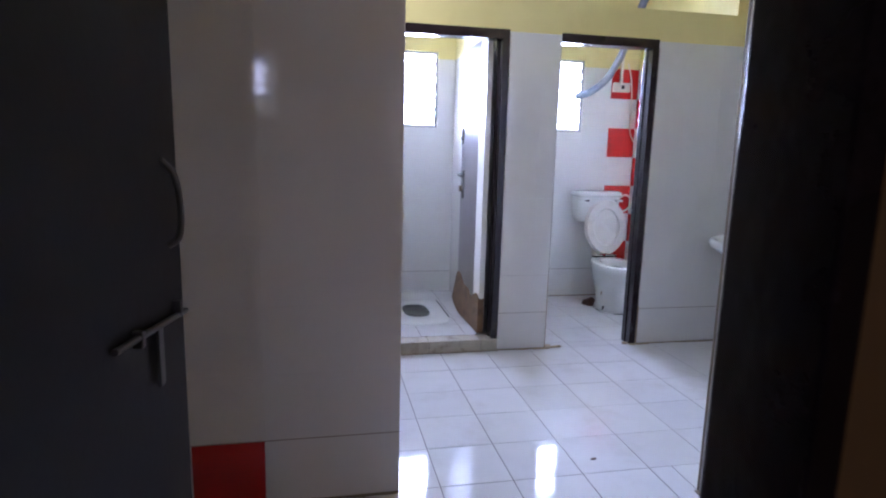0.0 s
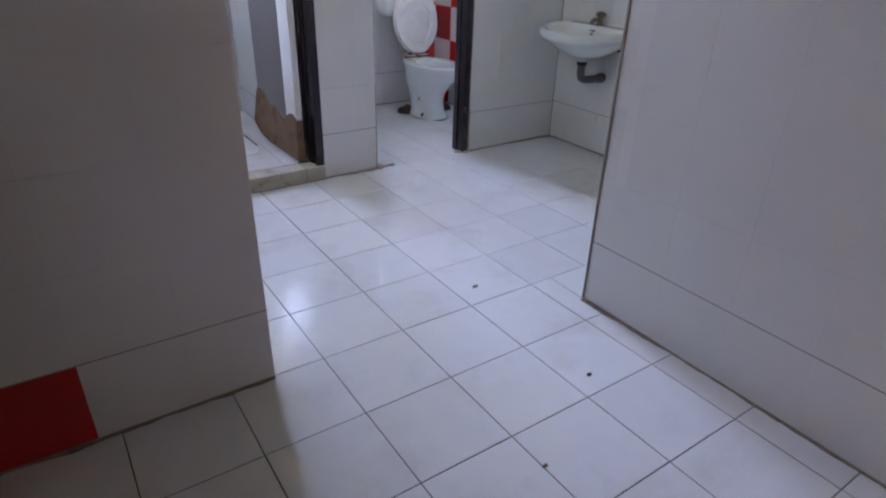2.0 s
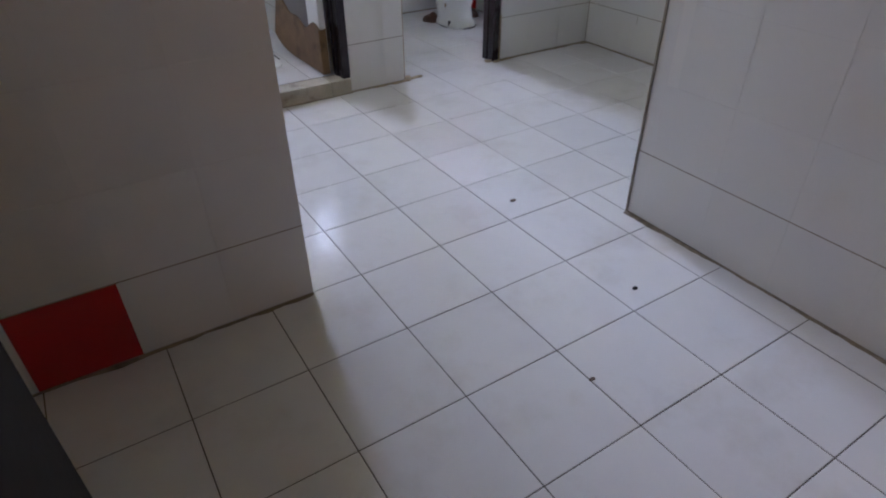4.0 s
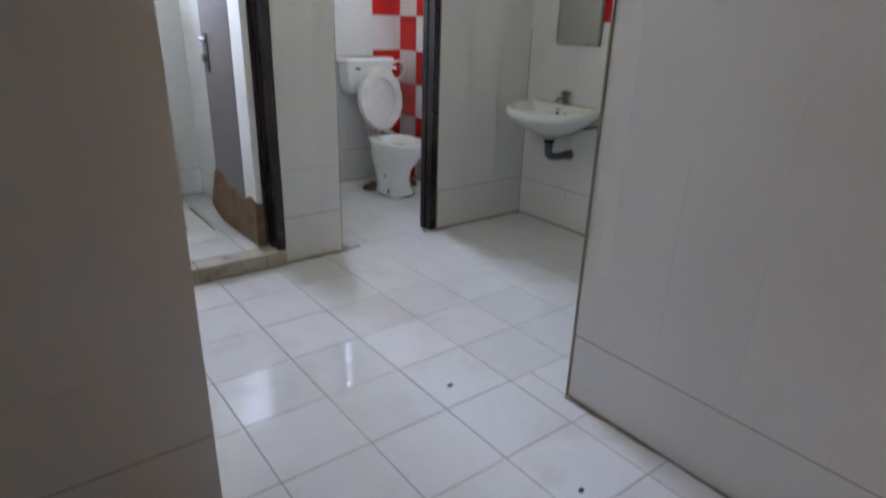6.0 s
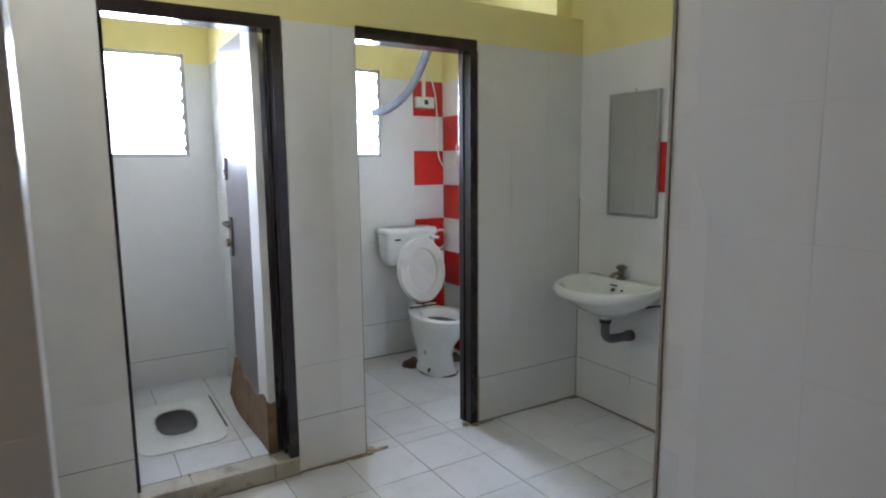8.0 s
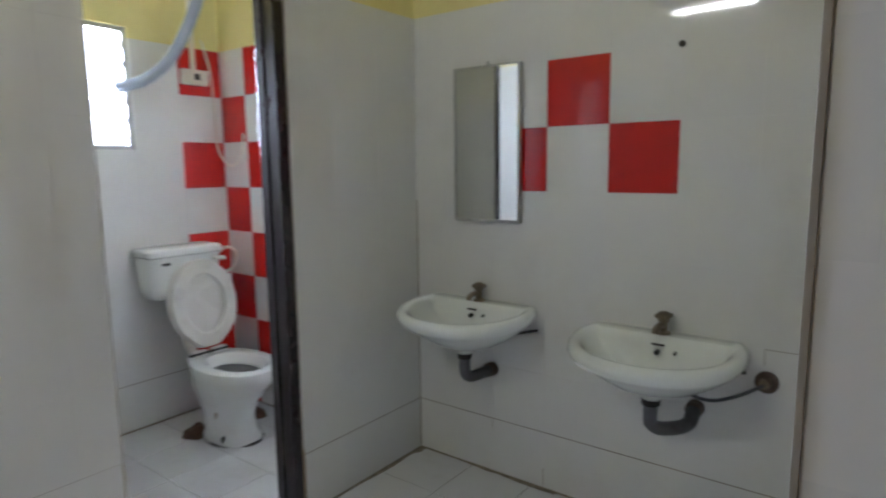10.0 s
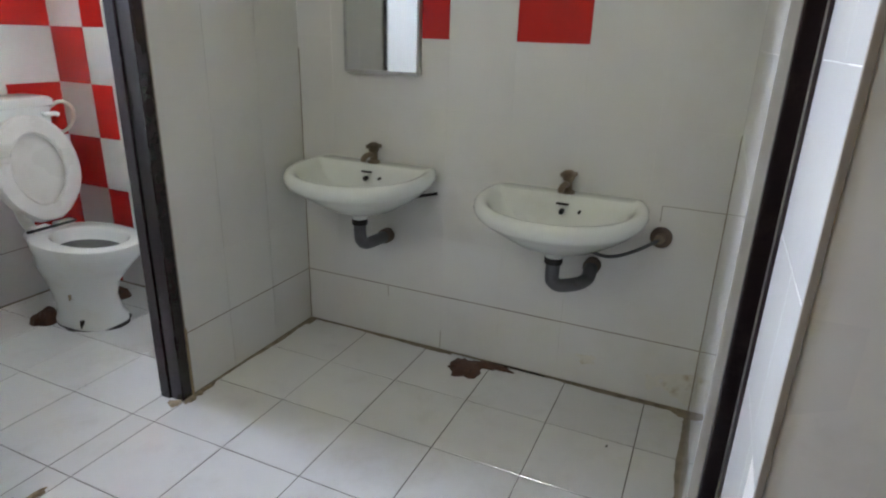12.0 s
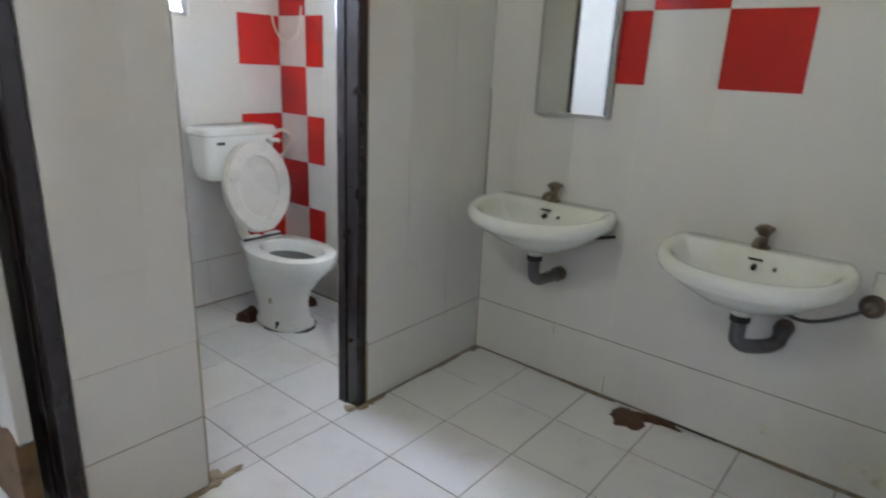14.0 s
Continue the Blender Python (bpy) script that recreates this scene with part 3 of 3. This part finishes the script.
basin(-0.374, 0.785, "white wall-hung wash basin with tarnished tap", False)
basin(-1.145, 0.765, "white wall-hung wash basin with grey trap", True)
v = thing("angle_valve", "grimy round valve rosette on the tiles", "valve", (0, -1.468, 0.642))
part("rosette", tube([(-0.001, 0, 0), (-0.012, 0, 0)], 0.036, 24, 2), M_RUSTY, v)
part("stub", tube([(-0.01, 0, 0), (-0.035, 0.004, 0)], 0.017, 14, 2), M_BRASS, v, smooth=True)

# mirror
mir = thing("mirror", "narrow wall mirror in a thin metal frame", "mirror", (0, -0.392, 1.44))
part("glass", box((-0.022, -0.152, -0.312), (-0.012, 0.152, 0.312)), M_MIRROR, mir)
part("backing", box((-0.011, -0.155, -0.315), (-0.0005, 0.155, 0.315)), M_DARK, mir)
for lo, hi in (((-0.026, 0.15, -0.318), (-0.001, 0.16, 0.318)), ((-0.026, -0.16, -0.318), (-0.001, -0.15, 0.318)), ((-0.026, -0.15, 0.31), (-0.001, 0.15, 0.318)), ((-0.028, -0.15, -0.322), (-0.001, 0.15, -0.308))):
    part("frame_bar", box(lo, hi, 0.002), M_ALU, mir)
part("hook", tube([(-0.004, 0, 0.315), (-0.006, 0, 0.335)], 0.006, 10, 2), M_ALU, mir)
n = thing("wall_plug", "small dark plug hole in the tiles", "wall plug", (0, -1.157, 1.748))
part("hole", tube([(-0.0005, 0, 0), (-0.008, 0, 0)], 0.011, 14, 2), M_DARK, n)

# ---- toilet ----
TX = -0.46
wc = thing("toilet", "white ceramic toilet with raised ivory seat", "toilet", (TX, 0, 0))
b = loft([(0, 0.875, 0, 0.118, 0.17, 2.4), (0, 0.875, 0.02, 0.118, 0.17, 2.4), (0, 0.88, 0.05, 0.100, 0.16, 2.3), (0, 0.905, 0.13, 0.092, 0.18, 2.2), (0, 0.905, 0.20, 0.110, 0.205, 2.1), (0, 0.875, 0.27, 0.145, 0.235, 2.1),
          (0, 0.825, 0.335, 0.172, 0.25, 2.15), (0, 0.82, 0.375, 0.182, 0.262, 2.2), (0, 0.82, 0.398, 0.182, 0.262, 2.2), (0, 0.82, 0.405, 0.172, 0.252, 2.2), (0, 0.80, 0.403, 0.125, 0.19, 2.1), (0, 0.80, 0.39, 0.115, 0.18, 2.1),
          (0, 0.80, 0.30, 0.095, 0.15, 2), (0, 0.81, 0.22, 0.05, 0.07, 2)], 48)
bowl = part("bowl", b, M_CER, wc, smooth=True)
part("water", loft([(0, 0.80, 0.346, 0.106, 0.167, 2), (0, 0.80, 0.349, 0.106, 0.167, 2)], 32), M_HOLE, bowl, "dark standing water")
part("rear_shelf", box((-0.095, 0.98, 0.355), (0.095, 1.11, 0.400), 0.02), M_CER, bowl)
b = loft([(-0.025, 1.232, 0.70, 0.165, 0.075, 5), (-0.025, 1.232, 0.715, 0.18, 0.085, 5), (-0.025, 1.23, 0.76, 0.188, 0.092, 6), (-0.025, 1.23, 0.915, 0.197, 0.096, 7)], 48)
tank = part("tank", b, M_CER, wc, "white ceramic cistern", smooth=True)
b = loft([(-0.025, 1.228, 0.915, 0.198, 0.098, 7), (-0.025, 1.226, 0.922, 0.208, 0.103, 7), (-0.025, 1.226, 0.945, 0.208, 0.103, 7), (-0.025, 1.228, 0.957, 0.198, 0.096, 6), (-0.025, 1.228, 0.961, 0.17, 0.075, 5)], 48)
part("tank_lid", b, M_CER, tank, smooth=True)
part("badge", box((-0.165, 1.131, 0.875), (-0.125, 1.1375, 0.888)), M_DARK, tank, "small dark badge bar")
part("flush_lever", tube([(0.12, 1.135, 0.885), (0.12, 1.115, 0.885), (0.15, 1.108, 0.885), (0.165, 1.108, 0.88)], 0.011), M_CER, tank, smooth=True)
part("flush_pipe", tube([(-0.01, 1.25, 0.71), (-0.01, 1.25, 0.55), (-0.01, 1.22, 0.42), (-0.01, 1.15, 0.37)], 0.022), M_PVCW, wc, smooth=True)
part("fill_hose", tube([(0.16, 1.17, 0.90), (0.21, 1.15, 0.93), (0.262, 1.15, 0.90), (0.27, 1.17, 0.835), (0.235, 1.19, 0.79), (0.19, 1.21, 0.80)], 0.008), M_PVCW, tank, "looped ivory plastic hose", smooth=True)


def oval_plate(rx, rz, hole, y0, y1, cz):
    """An upright oval plate, optionally with an oval hole; bottom squared towards the hinge."""
    b = bmesh.new()
    N = 44

    def ring(kx, kz, y, dz=0.0):
        return [b.verts.new((kx * math.cos(2 * math.pi * i / N) * (1 + 0.27 * min(0.0, math.sin(2 * math.pi * i / N)) ** 3 + 0.02 * max(0.0, math.sin(2 * math.pi * i / N))), y, cz + dz + kz * max(-0.95, math.sin(2 * math.pi * i / N)))) for i in range(N)]
    e = 0.008
    loops = [ring(rx - e, rz - e, y0), ring(rx, rz, y0 + e), ring(rx, rz, y1 - e), ring(rx - e, rz - e, y1)]
    if hole:
        hx, hz = hole
        loops += [ring(hx + e, hz + e, y1), ring(hx, hz, y1 - e), ring(hx, hz, y0 + e), ring(hx + e, hz + e, y0)]
        loops.append(loops[0])
    for r0, r1 in zip(loops, loops[1:]):
        for i in range(N):
            b.faces.new((r0[i], r0[(i + 1) % N], r1[(i + 1) % N], r1[i]))
    if not hole:
        b.faces.new(loops[0][::-1])
        b.faces.new(loops[-1])
    bmesh.ops.recalc_face_normals(b, faces=b.faces[:])
    return b


LEAN = pose(0.02, 1.045, 0.425, -8, 0, 0)
for nm, bm_, lab in (("seat", oval_plate(0.185, 0.235, (0.112, 0.155), -0.006, 0.016, 0.235), "raised ivory seat ring"), ("seat_lid", oval_plate(0.189, 0.242, None, 0.024, 0.040, 0.238), "raised ivory lid behind the seat")):
    bmesh.ops.transform(bm_, matrix=LEAN, verts=bm_.verts[:])
    s_ob = part(nm, bm_, M_SEAT, wc, lab, smooth=True)
    if nm == "seat":
        for sx in (-0.135, 0.135):
            m = box((sx - 0.028, -0.014, 0.285), (sx + 0.028, -0.005, 0.31), 0.004)
            bmesh.ops.transform(m, matrix=LEAN, verts=m.verts[:])
            part("buffer", m, M_SEAT, s_ob)
for sx in (-0.055, 0.055):
    part("hinge", box((sx - 0.04, 1.02, 0.402), (sx + 0.04, 1.06, 0.428), 0.006), M_SEAT, wc)
part("hinge_rod", tube([(-0.12, 1.022, 0.418), (0.1, 1.022, 0.418)], 0.007, 10, 2), M_DARK, wc, "dark hinge rod")
for k, (x, y) in enumerate(((-0.10, 0.80), (-0.09, 0.84))):
    part("bolt_cap", loft([(x, y, 0.012, 0.012, 0.012, 2), (x, y, 0.045, 0.009, 0.009, 2)], 12), M_DARK, wc)
wm = thing("cement_muck", "dark wet cement muck behind the toilet foot, thin dark sheet under it", "debris")
part("clump", blob(TX - 0.11, 1.02, 0.0, 0.06, 0.05, 0.05, 3), M_RUST, wm, smooth=True)
part("clump", blob(TX + 0.18, 0.98, 0.0, 0.07, 0.06, 0.05, 4), M_RUST, wm, smooth=True)
# thin near-black sheet under the toilet's foot, reaching just past its outline
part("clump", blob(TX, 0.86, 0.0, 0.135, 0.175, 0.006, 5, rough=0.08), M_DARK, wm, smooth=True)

# pipe through the window, switch box and cable
pp = thing("drain_pipe", "pale grey flexible pipe passing out through the window", "pipe")
part("pipe", tube([(-0.36, 0.75, 2.62), (-0.37, 0.95, 2.36), (-0.40, 1.10, 2.10), (-0.46, 1.21, 1.91), (-0.56, 1.29, 1.80), (-0.66, 1.38, 1.76)], 0.028, 18, 12, rib=0.0012), M_HOSE, pp, smooth=True)
sb = thing("switch_box", "white plastic switch box on the checkered tiles", "switch box", (-0.276, BACK, 1.845))
part("box", box((-0.075, -0.035, -0.04), (0.075, 0, 0.04), 0.006), M_PVCW, sb)
part("switch", box((-0.01, -0.042, -0.015), (0.02, -0.034, 0.018), 0.003), M_DARK, sb, "small dark rocker switch")
part("conduit", box((-0.012, -0.016, 0.04), (0.012, 0, 0.40), 0.002), M_PVCW, sb, "white conduit strip up the wall")
part("cable", tube([(0.05, -0.02, 0.20), (0.085, -0.03, 0.05), (0.10, -0.03, -0.15), (0.105, -0.03, -0.36), (0.13, -0.04, -0.44), (0.156, -0.05, -0.47), (0.160, -0.10, -0.47), (0.160, -0.17, -0.42), (0.160, -0.20, -0.3)], 0.005), M_PVCW, sb, "thin hanging white cable", smooth=True)

# ---- squat pan ----
sp = thing("squat_pan", "white ceramic squat pan set in the floor", "squat toilet", (-2.14, 0.66, SQ))
b = loft([(0, 0.02, -0.006, 0.205, 0.33, 6), (0, 0.02, 0.006, 0.205, 0.33, 6), (0, 0.02, 0.008, 0.195, 0.32, 6), (0, 0.04, 0.006, 0.100, 0.172, 2.8), (0, 0.04, 0.004, 0.094, 0.165, 2.8)], 44, cap0=True, cap1=False)
part("rim", b, M_CER, sp, smooth=True)
part("basin", loft([(0, 0.04, 0.0061, 0.099, 0.171, 2.8), (0, 0.04, 0.0012, 0.09, 0.16, 2.8)], 44, cap0=False), M_HOLE, sp, "dark wet basin opening", smooth=True)
for sx in (-0.215, 0.215):
    part("edge_joint", box((sx - 0.004, -0.15, -0.001), (sx + 0.004, 0.34, 0.0035)), M_DARK, sp, "dark joint along the pan")

# ---- stains and litter ----
cj = thing("corner_joint", "thin dark grimy joint in the wall corner", "trim", kind="structure")
part("joint", box((-0.003, -0.003, 0), (0.001, 0.001, 1.2), 0.0008), M_JOINT, cj)
part("joint", box((-0.003, -1.655, 0), (0.001, -1.651, 1.0), 0.0008), M_JOINT, cj)
part("joint", box((-0.0012, -1.651, 0.7488), (0.001, -1.457, 0.7508)), M_JOINT, cj)
part("joint", box((-0.0012, -1.458, 0.695), (0.001, -1.456, 0.7508)), M_JOINT, cj)
part("joint", box((-0.0012, -0.411, 0.20), (0.001, -0.409, 0.25)), M_JOINT, cj)
part("joint", box((-0.0012, -0.661, 0.0), (0.001, -0.659, 0.09)), M_JOINT, cj)
fl = thing("frame_filler", "ochre filler strip beside the door frame", "trim", kind="structure")
part("filler", box((-0.7215, -0.0035, 0), (-0.712, 0.0015, 0.27), 0.001), M_STAIN, fl)
part("filler", box((D2[0] - 0.003, -0.003, 0), (D2[0] + 0.001, 0.002, 0.5), 0.001), M_STAIN, fl)
part("filler", box((D2[0] - 0.0015, -0.002, 0.5), (D2[0] + 0.001, 0.002, 1.96), 0.0005), M_TRIM, fl)
part("filler", box((-0.7212, -0.0025, 0.27), (-0.7165, 0.0015, 1.96), 0.001), M_TRIM, fl)
tb = thing("rust_streak", "brown streak on the toilet pedestal", "stain")
for k, (x, z, w, h) in enumerate(((-0.092, 0.16, 0.010, 0.035), (-0.086, 0.10, 0.016, 0.03))):
    m = blob(0, 0, 0, h, w, 0.001, 80 + k, rough=0.5)
    bmesh.ops.transform(m, matrix=Matrix.Translation((TX + x - 0.003, 0.86, z)) @ Matrix.Rotation(radians(-90), 4, "Y"), verts=m.verts[:])
    part("streak", m, M_STAIN, tb)
r = thing("rusty_floor_hole", "rust-brown broken hole at the wall's foot", "floor hole")
part("muck", blob(-0.085, -0.80, 0.0, 0.085, 0.075, 0.010, 7, rough=0.35), M_RUST, r, smooth=True)
part("muck", blob(-0.03, -0.90, 0.0, 0.03, 0.10, 0.008, 8, rough=0.4), M_RUST, r, smooth=True)
part("crack", box((-0.006, -1.12, 0.0), (0.0, -0.90, 0.005)), M_DARK, r, "dark crack along the wall foot")
d = thing("damp_stain", "ochre damp stains on the bottom wall tiles", "stain")
for k, (y, z, ry, rz) in enumerate(((-1.60, 0.10, 0.06, 0.05), (-1.52, 0.09, 0.025, 0.03), (-1.63, 0.05, 0.04, 0.03), (-1.27, 0.12, 0.035, 0.02))):
    b = blob(0, 0, 0, rz, ry, 0.0012, 40 + k, rough=0.6)
    bmesh.ops.transform(b, matrix=Matrix.Translation((-0.0008, y, z)) @ Matrix.Rotation(radians(-90), 4, "Y"), verts=b.verts[:])
    part("patch", b, M_DAMP, d)
for k, (x, y, sx) in enumerate(((-1.709, -2.028, 0.010), (-1.696, -1.399, 0.015), (-2.087, -2.232, 0.009), (-0.33, -1.42, 0.006))):
    l = thing("litter_speck", "small dark crumb of dirt on floor", "litter", (x, y, 0), group="dirt specks on the floor")
    part("crumb", blob(0, 0, 0.0, sx, sx * 0.6, 0.005, 60 + k, n=10), M_RUSTY if k in (1, 2) else M_DARK, l)

def grime_strip(parent, p0, p1, into, seed):
    """A thin uneven line of dirt on the floor along a wall's foot, widening into the room."""
    rnd = random.Random(seed)
    p0, p1, into = Vector(p0), Vector(p1), Vector(into)
    n = max(6, int((p1 - p0).length / 0.018))
    m = bmesh.new()
    w, rows = 0.006, []
    for k in range(n + 1):
        w = min(0.02, max(0.002, w + rnd.uniform(-0.004, 0.004)))
        q = p0.lerp(p1, k / n)
        rows.append([m.verts.new(q + into * d + Vector((0, 0, z))) for d, z in ((0.0, 0.0045), (w * 0.5, 0.0022), (w, 0.0004))])
    for r0, r1 in zip(rows, rows[1:]):
        for k in range(2):
            m.faces.new((r0[k], r1[k], r1[k + 1], r0[k + 1]))
    bmesh.ops.recalc_face_normals(m, faces=m.faces[:])
    part("dirt", m, M_GRIME, parent)


M_GRIME = mat("brown_floor_dirt", (0.24, 0.20, 0.14), 0.75, 0.5, 30, bump=0.5, bscale=140, stain=(0.05, 0.04, 0.028), stain_amt=0.9, stain_scale=14)
fg = thing("foot_grime", "brown dirt caught along the wall feet", "dirt", kind="structure")
for k, (p0, p1, into) in enumerate((((0, 0, 0), (0, -0.72, 0), (-1, 0, 0)), ((0, -0.95, 0), (0, -1.653, 0), (-1, 0, 0)), ((-0.72, 0, 0), (0, 0, 0), (0, -1, 0)),
                                    ((D1[1], 0, 0), (D2[0], 0, 0), (0, -1, 0)), ((D1[0], -0.012, 0), (D1[1], -0.012, 0), (0, -1, 0)), ((-0.83, -1.653, 0), (0, -1.653, 0), (0, 1, 0)),
                                    ((D2[0], 0, 0), (D2[0], 0.1, 0), (1, 0, 0)), ((-3.40, -1.511, 0), (-2.558, -1.511, 0), (0, -1, 0)), ((-1.389, -3.0, 0), (-1.389, -1.69, 0), (-1, 0, 0)),
                                    ((-1.42, BACK, 0), (-0.62, BACK, 0), (0, -1, 0)))):
    grime_strip(fg, p0, p1, into, 300 + k)
part("dirt", blob(-0.02, -1.63, 0.0, 0.022, 0.026, 0.003, 91, rough=0.5), M_GRIME, fg)
part("dirt", blob(-0.03, -0.02, 0.0, 0.03, 0.014, 0.003, 92, rough=0.5), M_GRIME, fg)

# ---- tiles, laid last ----
for job in TILE_JOBS:
    lay_tiles(*job)

T = 0.30
FTILE = {}


def lay_floor(parent, x0, x1, y0, y1, ox, oy, z, t=0.0065, skip=None):
    i = math.floor((x0 - ox) / T)
    while ox + i * T < x1 - 1e-4:
        j = math.floor((y0 - oy) / T)
        while oy + j * T < y1 - 1e-4:
            a, b2 = max(x0, ox + i * T), min(x1, ox + (i + 1) * T)
            c, d2 = max(y0, oy + j * T), min(y1, oy + (j + 1) * T)
            j += 1
            w, h = b2 - a - 0.0029, d2 - c - 0.0029
            if w < 0.01 or h < 0.01:
                continue
            k = (round(w, 3), round(h, 3))
            if k not in FTILE:
                bm_ = box((-w / 2, -h / 2, -t), (w / 2, h / 2, 0), 0.001, seg=1)
                me = bpy.data.meshes.new("tile")
                bm_.to_mesh(me)
                bm_.free()
                me.materials.append(M_FLOOR)
                FTILE[k] = me
            ob = new("tile", FTILE[k])
            ob.parent = parent
            ob.location = ((a + b2) / 2, (c + d2) / 2, z + random.uniform(-0.0006, 0.0002))
            ob.rotation_euler = (random.gauss(0, 0.0011), random.gauss(0, 0.0011), 0)
        i += 1


lay_floor(floor, -2.80, 0, -1.502, 0.1, 0.008, -0.002, 0)
lay_floor(floor, -1.389, 0, -1.69, -1.502, 0.008, -0.002, 0)
lay_floor(floor, -3.40, -1.389, -3.19, -1.502, 0.008, -0.002, 0)
lay_floor(floor, -1.42, -0.11, 0.1, BACK, 0.008, 0.1, 0)
lay_floor(stall, -2.62, -1.747, 0.1, BACK, -1.90, 0.33, SQ)
lay_floor(floor, -4.3, -1.9, -5.7, -3.19, 0.008, -0.002, 0)
